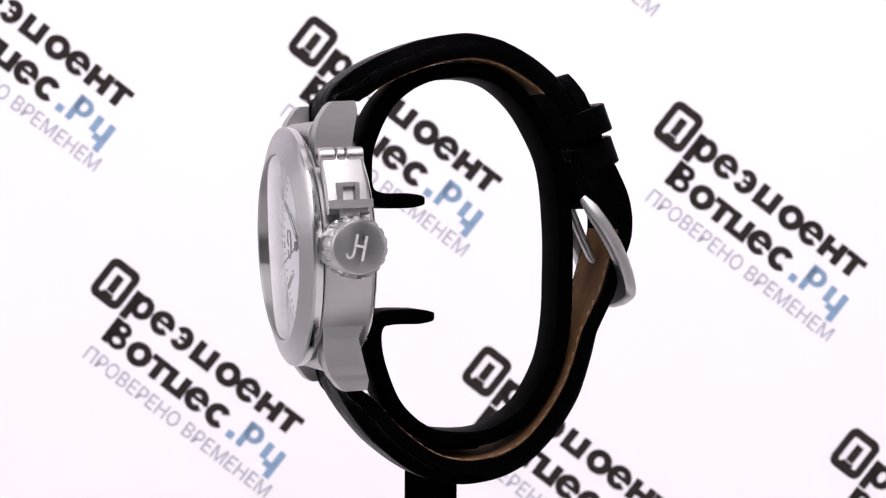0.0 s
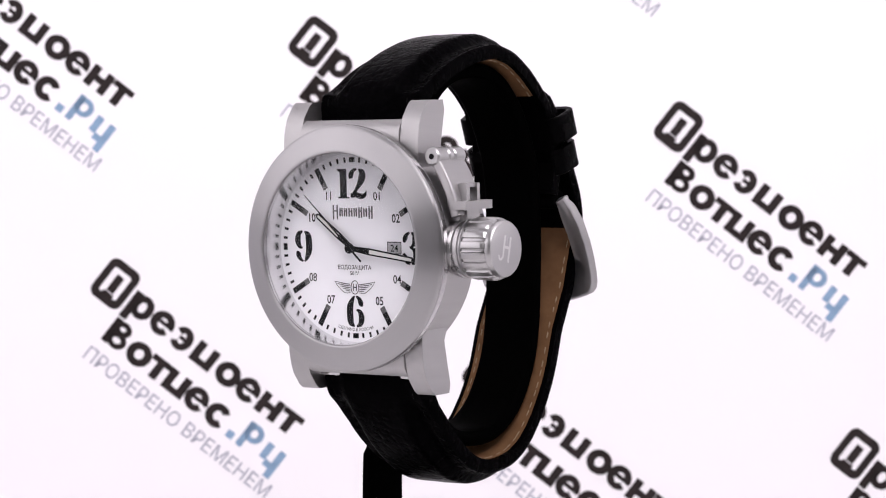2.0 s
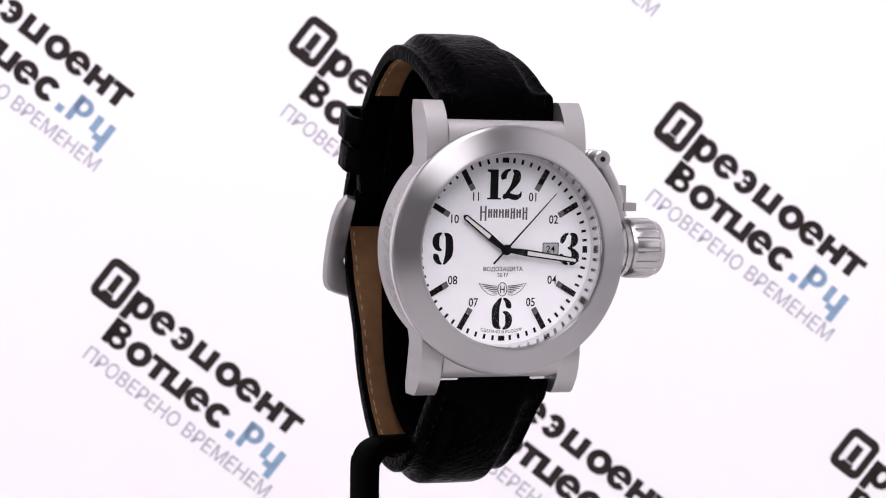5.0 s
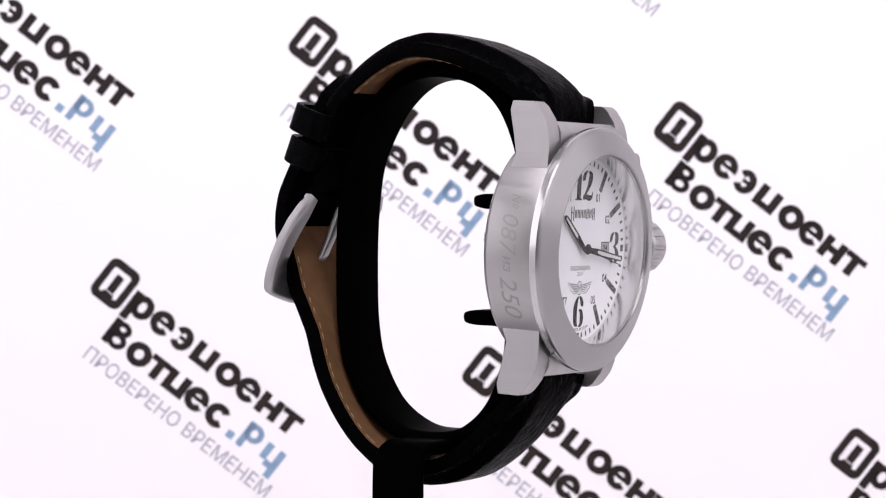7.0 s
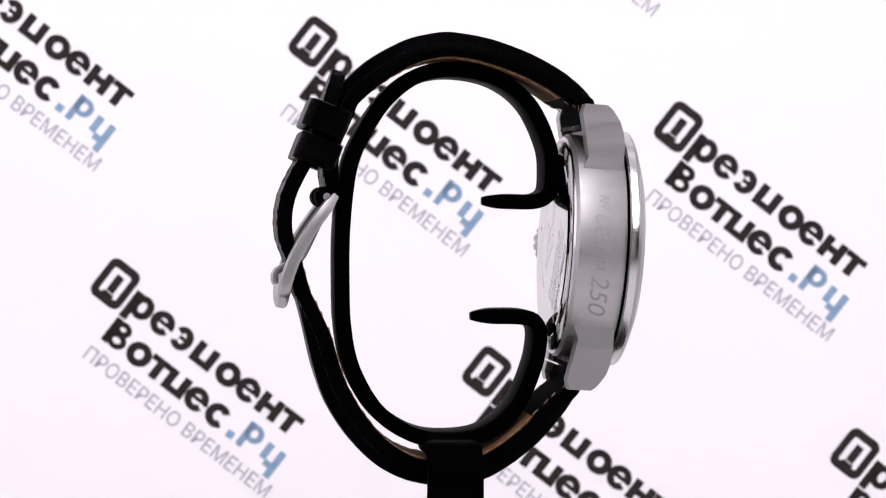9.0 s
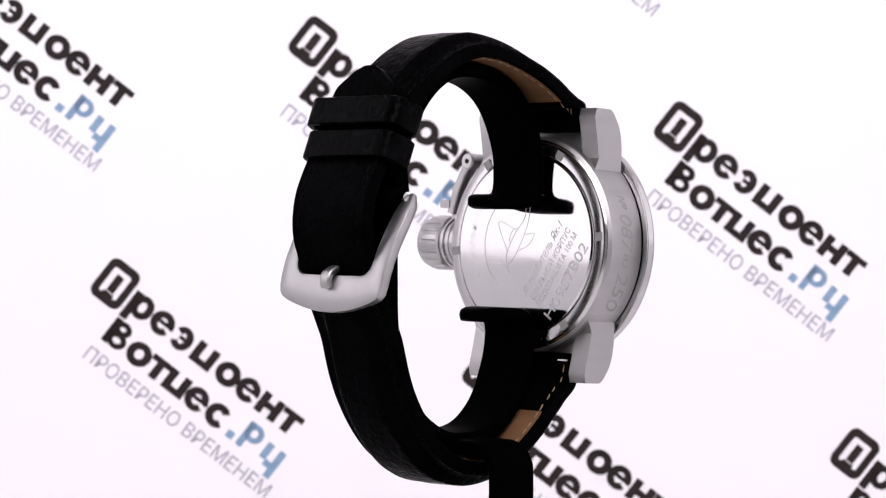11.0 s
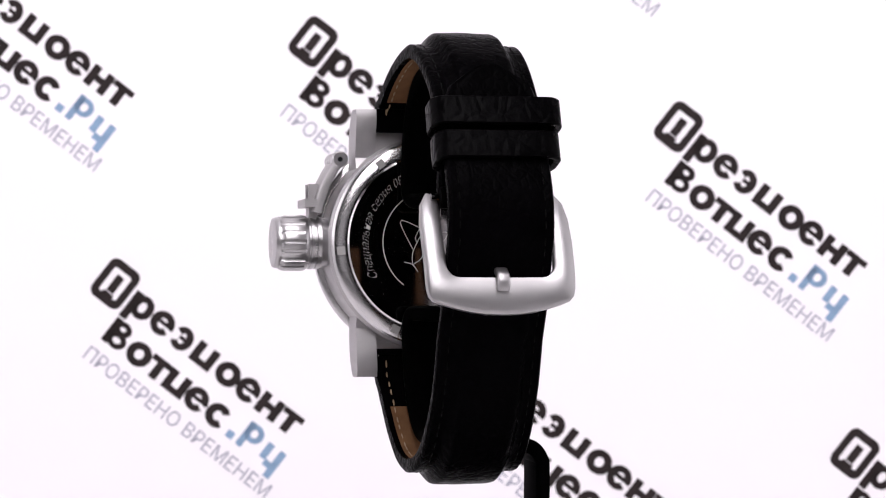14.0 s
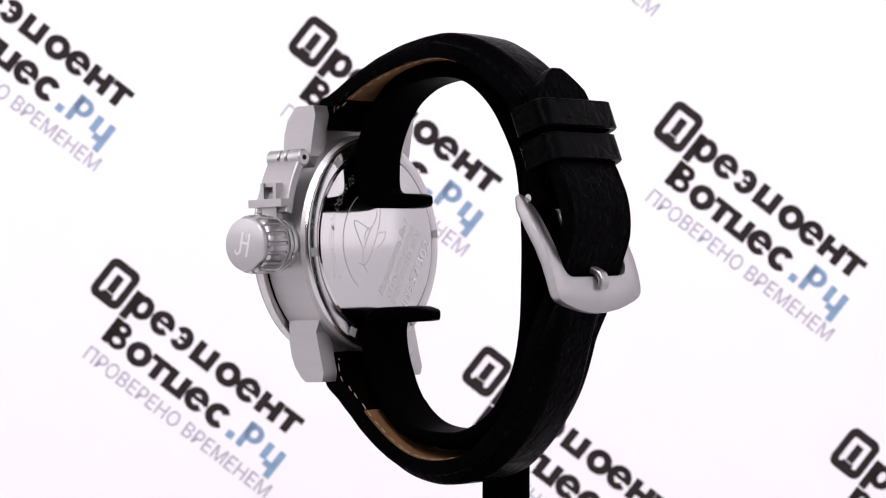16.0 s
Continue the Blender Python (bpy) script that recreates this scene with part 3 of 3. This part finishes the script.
def crown():
    """The screw-down crown cap on the right flank, its axis along x."""
    cy, cz = -25.1, CZ + 0.1

    def turned_x(profile, flutes=0, segs=96):
        bm = bmesh.new()
        rings = []
        for x, r in profile:
            rr = []
            for k in range(segs):
                a = 2 * math.pi * k / segs
                q = r
                if flutes and r > 4.9 and 22.6 < x < 27.4:
                    q = r - 0.32 * (0.5 + 0.5 * math.tanh(6 * (math.cos(flutes * a) - 0.45)))
                rr.append((x + 1.1, cy + q * math.cos(a), cz + q * math.sin(a)))
            rings.append(rr)
        return loft(bm, rings)

    c = part("crown", turned_x([(17.5, 4.6), (19.4, 4.9), (19.5, 5.1), (20.3, 5.1), (20.4, 4.85), (20.8, 4.85), (20.9, 5.15), (21.5, 5.15), (21.6, 4.9), (21.9, 4.9), (22.1, 5.2), (22.6, 5.4),
                                (22.7, 5.45), (26.6, 5.45), (27.2, 5.2), (27.4, 4.95), (28.1, 4.9), (28.4, 4.7), (28.5, 4.3), (28.5, 0.5)], 18, 252), SATIN, watch, "fluted steel screw crown")
    bm = bmesh.new()
    P = lambda p, s: (29.63, cy + 0.97 * p[0] + 0.24 * p[1], cz + 0.97 * p[1] - 0.24 * p[0])
    bar(bm, -1.1, -0.6, -0.2, 2.2, P)
    bar(bm, 0.6, 1.1, -2.2, 2.2, P)
    bar(bm, -0.6, 0.6, 0.0, 0.5, P)
    stroke(bm, [(-0.85, 0.0, 0.5), (-0.9, -1.6, 0.45), (-1.7, -2.1, 0.4), (-2.1, -1.4, 0.3)], P, n=12)
    part("crown_emblem", bm, ENGRAVE_LIGHT, c, "pale etched emblem")
    # hinged strap that holds the crown cap
    g = bmesh.new()
    mid = -24.9
    arc = smooth_path([(16.5, 16.3), (18.1, 14.2), (19.8, 11.0), (20.8, 8.0), (21.4, 5.8)], 16)
    nr = normals2(arc)
    loft(g, [[(arc[i, 0] + nr[i, 0] * b, mid + a, CZ + arc[i, 1] + nr[i, 1] * b) for a, b in rounded(7.6, 1.9, 0.45)] for i in range(16)])
    guard = part("crown_guard", g, STEEL, watch, "hinged steel strap over the crown")
    for a, w in ((-2.55, 3.1), (2.55, 3.1), (0, 1.5)):
        bm = bmesh.new()
        n = 20
        loft(bm, [[(17.0 + r * math.cos(2 * math.pi * k / n), mid + a + y, CZ + 16.1 + r * math.sin(2 * math.pi * k / n)) for k in range(n)]
                  for y, r in ((-w / 2, 1.3), (-w / 2 + 0.25, 1.6), (w / 2 - 0.25, 1.6), (w / 2, 1.3))])
        part("hinge_knuckle", bm, SATIN, guard)
    bm = bmesh.new()
    loft(bm, [[(17.0 + 0.5 * math.cos(k * math.pi / 6), y, CZ + 16.1 + 0.5 * math.sin(k * math.pi / 6)) for k in range(12)] for y in (mid - 4.2, mid + 4.2)])
    part("hinge_pin", bm, INK, guard, "dark hinge pin")
    bm = bmesh.new()
    box(bm, 21.5, 23.9, mid - 4.0, mid + 4.0, CZ + 6.9, CZ + 8.4)
    part("clasp_bar", bevel(bm, 0.3), STEEL, guard)
    for s in (-1, 1):
        bm = bmesh.new()
        box(bm, 20.9, 22.8, mid + s * 1.5 - 0.4, mid + s * 1.5 + 0.4, CZ + 8.3, CZ + 11.4)
        part("clasp_post", bevel(bm, 0.2), STEEL, guard)
    bm = bmesh.new()
    box(bm, 20.95, 22.4, mid - 1.15, mid + 1.15, CZ + 10.7, CZ + 11.45)
    part("clasp_bridge", bevel(bm, 0.2), STEEL, guard)
    bm = bmesh.new()
    box(bm, 21.1, 22.7, mid - 1.8, mid + 1.8, CZ + 4.6, CZ + 7.0)
    part("crown_link", bevel(bm, 0.3), STEEL, guard)


def case_back():
    bm = turned([(20.2, 19.75), (19.9, 19.4), (19.5, 19.12), (17.6, 19.0), (17.4, 19.4)], 128)
    rim = part("back_rim", bm, BAND, watch, "polished rim of the case back")
    bm = turned([(17.4, 19.42), (17.2, 18.85), (16.9, 18.64), (0, 18.6)], 128)
    disc = part("case_back", bm, POLISHED, watch, "mirror-polished engraved case back")
    for k in range(6):
        bm = bmesh.new()
        slab(bm, [(-0.8, 17.7), (0.8, 17.7), (0.8, 19.3), (-0.8, 19.3)], on_dial(18.85, turn=60 * k + 35), 0.4)
        part("rim_notch", bevel(bm, 0.1), ENGRAVE, rim)
    T = radians(58)
    U = 18.57

    def back(cx, cy):
        """Placing in the engraving's own turned frame, read from behind."""
        def place(p, s):
            a, b = p[0] + cx, p[1] + cy
            h, v = a * math.cos(T) - b * math.sin(T), a * math.sin(T) + b * math.cos(T)
            return (CX - h, -U, CZ + v)
        return place

    bm = bmesh.new()
    letters(bm, "Истребитель Як-1", 1.7, back(0, -5.5), shear=0.35, squeeze=0.84, bold=-0.008)
    letters(bm, "СТАЛЬНОЙ КОРПУС", 1.3, back(0.5, -7.9), squeeze=0.9)
    letters(bm, "ВОДОЗАЩИТА 100 М", 1.3, back(0.5, -9.8), squeeze=0.9)
    letters(bm, "H0957B02", 2.3, back(0.0, -12.9), squeeze=1.25)
    part("back_lettering", bm, ENGRAVE_LIGHT, disc, "pale engraved lettering")
    bm = bmesh.new()
    R = 13.9

    def arc(p, s):
        a = p[0] / R - radians(17)
        return back((R + p[1]) * math.sin(a), (R + p[1]) * math.cos(a))((0, 0), 0)

    letters(bm, "Специальная серия 08", 1.75, arc, shear=0.4, squeeze=0.86, bold=-0.03)
    part("series_lettering", bm, ENGRAVE_LIGHT, disc)
    bm = bmesh.new()
    stroke(bm, [(10.3 * math.sin(radians(a)), 10.3 * math.cos(radians(a)), 0.14) for a in range(-85, 86, 10)], back(0, 0), n=60)
    for line in ([(-6, 1.0), (-4, 2.2), (0, 2.6), (4, 2.2), (7, 3.6)], [(-6, 1.0), (-4, 0.2), (0, 0.3), (4, 1.0), (7, 2.4)], [(-3.6, 2.2), (-1.0, 6.6), (0.2, 7.2), (1.0, 2.6)],
                 [(-2.2, 0.2), (0.4, -1.6), (3, -1.6), (1.4, 0.4)], [(6.2, 2.6), (7.0, 5.0), (7.8, 4.8), (7.3, 2.8)], [(-6.4, 2.6), (-6.0, 1.0), (-6.6, -0.6)], [(-2, 2.4), (-1.2, 3.3), (0.6, 3.4), (1.6, 2.6)]):
        stroke(bm, [(*p, 0.12) for p in line], back(0, 0.5), n=20)
    part("plane_drawing", bm, ENGRAVE_LIGHT, disc, "fine line drawing of a propeller plane")


# ---- strap ----
RIM = 2.6                           # thickness of the strap beside its padding
PAD = 2.3                           # height of the padding


def strap_piece(name, path, pads, half, label, lining_span, n=110):
    """A strap half along the outer line path of (y, z); pads: (way, height) of the padding."""
    p = smooth_path(path, n)
    nrm = -normals2(p)
    s = np.linspace(0, 1, n)
    pad = np.interp(s, [a for a, _ in pads], [b for _, b in pads])
    width = np.interp(s, [a for a, _ in half], [b for _, b in half])
    across = [-1, -0.985, -0.95, -0.9, -0.84, -0.78, -0.73, -0.69, -0.65, -0.61, -0.57, -0.53, -0.48, -0.4, -0.25, -0.1, 0.1, 0.25, 0.4, 0.48, 0.53, 0.57, 0.61, 0.65, 0.69, 0.73, 0.78, 0.84, 0.9, 0.95, 0.985, 1]
    rings = []
    for i in range(n):
        th = RIM + PAD * pad[i]
        top = []
        for w in across:
            e = abs(w)
            h = RIM - 0.9 * max(0, (e - 0.95) / 0.05) ** 2 - 0.18 * math.exp(-((e - 0.81) / 0.035) ** 2)
            k = min(1, max(0, (0.72 - e) / 0.22))
            h += PAD * pad[i] * (k * k * (3 - 2 * k)) * (1 - 0.1 * e)
            h += 0.08 * noise.noise((w * 4, i * 0.18, 3.1)) * (1 if e < 0.9 else 0)
            top.append((w, h))
        ringpts = []
        for w, h in top + [(0.985, 0.05), (0.9, 0), (0.3, 0), (-0.3, 0), (-0.9, 0), (-0.985, 0.05)]:
            d = h - th
            ringpts.append((centre_x(p[i, 0]) + w * width[i], skew(centre_x(p[i, 0]) + w * width[i], p[i, 0]) + nrm[i, 0] * d, p[i, 1] + nrm[i, 1] * d))
        rings.append(ringpts)
    piece = part(name, loft(bmesh.new(), rings), LEATHER, watch, label, 40)
    a, b = (int(q * (n - 1)) for q in lining_span)
    bm = bmesh.new()
    rows = []
    for i in range(a, b + 1):
        th = RIM + PAD * pad[i]
        rows.append([(centre_x(p[i, 0]) + w * width[i], skew(centre_x(p[i, 0]) + w * width[i], p[i, 0]) - nrm[i, 0] * (th + d), p[i, 1] - nrm[i, 1] * (th + d)) for w, d in ((0.89, -0.3), (0.88, 0.12), (0.5, 0.14), (0, 0.14), (-0.5, 0.14), (-0.88, 0.12), (-0.89, -0.3))])
    loft(bm, rows)
    lin = part("lining", bm, TAN, piece, "tan leather lining")
    for a, b in ((1, a), (b, n - 2)):
        bm = bmesh.new()
        loft(bm, [[(centre_x(p[i, 0]) + w * width[i], skew(centre_x(p[i, 0]) + w * width[i], p[i, 0]) - nrm[i, 0] * (RIM + PAD * pad[i] + d), p[i, 1] - nrm[i, 1] * (RIM + PAD * pad[i] + d))
                   for w, d in ((0.96, -0.2), (0.95, 0.06), (0, 0.08), (-0.95, 0.06), (-0.96, -0.2))] for i in range(a, b + 1)])
        part("backing", bm, LEATHER_IN, piece, "black backing at the strap's end")
    # the seam runs on from the lining over the backing by the lug
    seam = (0.02, lining_span[1]) if p[0, 0] < 0 else (lining_span[0], 0.98)
    total = np.sum(np.linalg.norm(np.diff(p, axis=0), axis=1))
    count = int(total / 2.6)
    for side, bmat, nm, lo, hi, up in ((1, THREAD, "stitching", 0.02, 0.98, True), (-1, THREAD, "stitching", 0.02, 0.98, True), (1, THREAD_TAN, "lining_stitching", *seam, False), (-1, THREAD_TAN, "lining_stitching", *seam, False)):
        bm = bmesh.new()
        for k in range(count):
            q = (k + 0.5) / count
            if not lo < q < hi:
                continue
            i = min(n - 2, int(q * (n - 1)))
            th = RIM + PAD * pad[i]
            d0 = (RIM - 0.06 - th) if up else -(th + 0.09)
            c = np.array([centre_x(p[i, 0]) + side * 0.81 * width[i], skew(centre_x(p[i, 0]) + side * 0.81 * width[i], p[i, 0]) + nrm[i, 0] * d0, p[i, 1] + nrm[i, 1] * d0])
            t = np.array([0, nrm[i, 1], -nrm[i, 0]])
            m = np.array([0, nrm[i, 0], nrm[i, 1]]) * (1 if up else -1)
            x = np.array([1.0, 0, 0])
            rr = []
            for e, r in ((-0.75, 0.05), (-0.45, 0.16), (0.45, 0.16), (0.75, 0.05)):
                rr.append([tuple(c + t * e + (x * math.cos(g) + m * math.sin(g)) * r) for g in (0, 1.57, 3.14, 4.71)])
            loft(bm, rr)
        part(nm, bm, bmat, piece if up else lin)
    return piece, p, nrm


def strap():
    up = [(-24.4, 21.2), (-23.8, 26.3), (-20.2, 30.35), (-14.9, 33.6), (-9.7, 35.8), (-4.4, 37.4), (1.8, 38.3), (6.9, 37.7), (11.0, 36.3), (16.1, 33.4), (20.2, 29.9), (22.8, 26.4), (24.4, 20.8), (25.2, 14.0), (24.6, 9.2)]
    up = [(2 + 1.025 * (y - 2), 10 + 1.03 * (z - 10)) if z > 26 else (y, z) for y, z in up]
    up = [(y - 0.6, z) for y, z in up]
    strap_piece("upper_strap", up[::-1], [(0, 0), (0.12, 0), (0.19, 0.7), (0.27, 0.9), (0.34, 1), (0.42, 1), (0.86, 1), (0.90, 0.75), (0.925, 0.25), (1, 0.2)], [(0, 9.4), (0.3, 9.7), (0.6, 10.3), (0.95, 10.95), (1, 10.95)],
                "padded black leather upper strap", (0.31, 0.87))
    low = [(-24.2, -21.2), (-23.2, -26.0), (-21.6, -29.2), (-19.0, -32.9), (-15.4, -36.7), (-10.3, -40.5), (-5.1, -43.0), (1.1, -44.0), (7.3, -43.3), (11.5, -41.9), (15.6, -39.4), (19.8, -35.2), (22.9, -29.8), (25.0, -24.6),
           (26.6, -18.4), (28.2, -11.7), (29.3, -8.1), (30.8, -2.9), (32.2, 1.2), (32.9, 5.3), (32.1, 9.4), (30.2, 13.6), (27.7, 18.2), (25.2, 24.6), (22.6, 32.2)]
    low = [(y, -35 + 1.06 * (z + 35)) if z < -35 else (y + (0.5 if y > 0 and z < 2 else 0), z) for y, z in low]
    strap_piece("lower_strap", low, [(0, 0.2), (0.05, 0.25), (0.075, 0.75), (0.11, 1), (0.50, 1), (0.60, 0.75), (0.66, 0), (1, 0)], [(0, 10.95), (0.05, 10.95), (0.2, 10.4), (0.5, 9.6), (0.93, 9.4), (0.97, 7.5), (0.99, 4), (1, 1.5)],
                "black leather lower strap with the long tail", (0.12, 0.76), 130)
    # loops that hold the tail
    for (y, z), h, kw in (((24.0, 22.7), 5.3, 23.0), ((25.6, 16.75), 5.2, 21.8)):
        bm = bmesh.new()
        d = np.array([-0.36, 0.93])
        nn = np.array([0.93, 0.36])
        rings = []
        for e, g in ((-0.5, 0.0), (-0.46, 0.35), (0.46, 0.35), (0.5, 0.0), (0.46, -0.9), (-0.46, -0.9), (-0.5, 0.0)):
            rings.append([(centre_x(y) - 0.4 + a, y + 0.1 - 0.01 * a + d[0] * e * h + nn[0] * b, z + d[1] * e * h + nn[1] * b) for a, b in rounded(kw + 2 * g, 7.4 + 2 * g, 2.3 + g, 6)])
        loft(bm, rings, caps=False)
        bmesh.ops.remove_doubles(bm, verts=bm.verts, dist=1e-4)
        part("strap_keeper", bm, KEEPER, watch, "black leather keeper loop", 50)


def buckle():
    """A U-shaped frame laid on a bowed side line, its inner corners rounded."""
    p = smooth_path([(23.8, 9.8), (25.5, 7.6), (28.1, 4.0), (30.5, 0.0), (32.2, -4.0), (33.2, -8.0), (33.5, -11.8)], 60)
    nrm = normals2(p)
    bx = -1.3

    def at(x, z, h):
        y = np.interp(-z, -p[:, 1], p[:, 0])
        ny, nz = (np.interp(-z, -p[:, 1], nrm[:, k]) for k in (0, 1))
        return (bx + x, y - 1.5 - 0.015 * x + ny * h, z - 0.7 + nz * h)

    inner = [(9.7, 9.0), (9.7, 6.0), (9.7, 3.0), (9.7, 0.0), (9.7, -2.2)] + [(7.4 + 2.3 * math.cos(radians(a)), -2.4 - 2.3 * math.sin(radians(a))) for a in (15, 35, 55, 75, 90)] + [(5.6, -4.7), (3.7, -4.7), (1.8, -4.7), (0, -4.7)]
    outer = [(11.7, 9.7), (12.9, 7.9), (13.45, 5.0), (13.5, 1.2), (13.45, -2.2), (13.4, -5.0), (13.3, -6.8), (13.0, -8.0), (12.3, -8.8), (10.6, -9.5), (8.2, -10.2), (5.6, -10.8), (2.8, -11.15), (0, -11.25)]
    pairs = list(zip(inner, outer))
    pairs += [((-a[0], a[1]), (-c[0], c[1])) for a, c in pairs[-2::-1]]
    bm = bmesh.new()
    rings = []
    for k, (a, c) in enumerate(pairs):
        t = 0.55 if k in (0, len(pairs) - 1) else 1.0
        ring_ = []
        for f, h in ((0.0, 0.5), (0.04, 0.95), (0.08, 1.12), (0.12, 1.17), (0.5, 1.2), (0.88, 1.17), (0.93, 1.1), (0.97, 0.85), (1.0, 0.2), (0.97, -0.8), (0.85, -1.1), (0.15, -1.1), (0.02, -0.8)):
            ring_.append(at(a[0] + (c[0] - a[0]) * f, a[1] + (c[1] - a[1]) * f, -h * t))
        rings.append(ring_)
    loft(bm, rings)
    b = part("buckle", bm, BUCKLE, watch, "brushed steel pin buckle", 35)
    bm = bmesh.new()
    t = smooth_path([(25.0, 8.2), (26.8, 4.0), (28.4, 0.6), (30.0, -2.2), (32.6, -3.5), (34.2, -4.3), (34.7, -5.4), (34.4, -6.7)], 24)
    m = normals2(t)
    loft(bm, [[(bx + a, t[i, 0] - 1.6 + m[i, 0] * c, t[i, 1] - 0.7 + m[i, 1] * c) for a, c in rounded(2.4, 1.3, 0.5, 3)] for i in range(24)])
    part("pin", bm, BUCKLE, b, "polished buckle pin")
    bm = bmesh.new()
    loft(bm, [[(x, 24.2 + 0.7 * math.cos(k * math.pi / 6), 8.6 + 0.7 * math.sin(k * math.pi / 6)) for k in range(12)] for x in (bx - 11, bx + 11)])
    part("spring_bar", bm, POLISHED, b)
    bm = bmesh.new()
    loft(bm, [[(x, skew(x, 24.2) + r * math.cos(k * math.pi / 10), 8.6 + r * math.sin(k * math.pi / 10)) for k in range(20)] for x, r in ((bx - 9.4, 1.6), (bx - 9.0, 1.9), (bx - 1.6, 1.9), (bx - 1.5, 1.2), (bx + 1.5, 1.2), (bx + 1.6, 1.9), (bx + 9.0, 1.9), (bx + 9.4, 1.6))])
    part("strap_fold", bm, LEATHER_IN, watch, "black leather fold round the spring bar")
    for z in (23.2, -23.2):
        bm = bmesh.new()
        loft(bm, [[(x, -22.9 + 0.6 * math.cos(k * math.pi / 6), z + 0.6 * math.sin(k * math.pi / 6)) for k in range(12)] for x in (CX - 11, CX + 11)])
        part("lug_bar", bm, POLISHED, watch)


leaning.append(LEAN)
case()
dial()
dial_pointers()
crown()
case_back()
leaning.clear()
second_pointer = thin_pointer()
strap()
buckle()


# ---- movement ----
def motions():
    for thing in (watch, stand):
        walk(thing, [(t, pose(AXIS_X, 0, AXIS_Z, 0, 0, a)) for t, a in TURNS])
    walk(second_pointer, [(t, LEAN @ pose(CX * MM, -29.3 * MM, CZ * MM, 0, SWEEP * (t - NOON), 0)) for t, _ in TURNS])


motions()
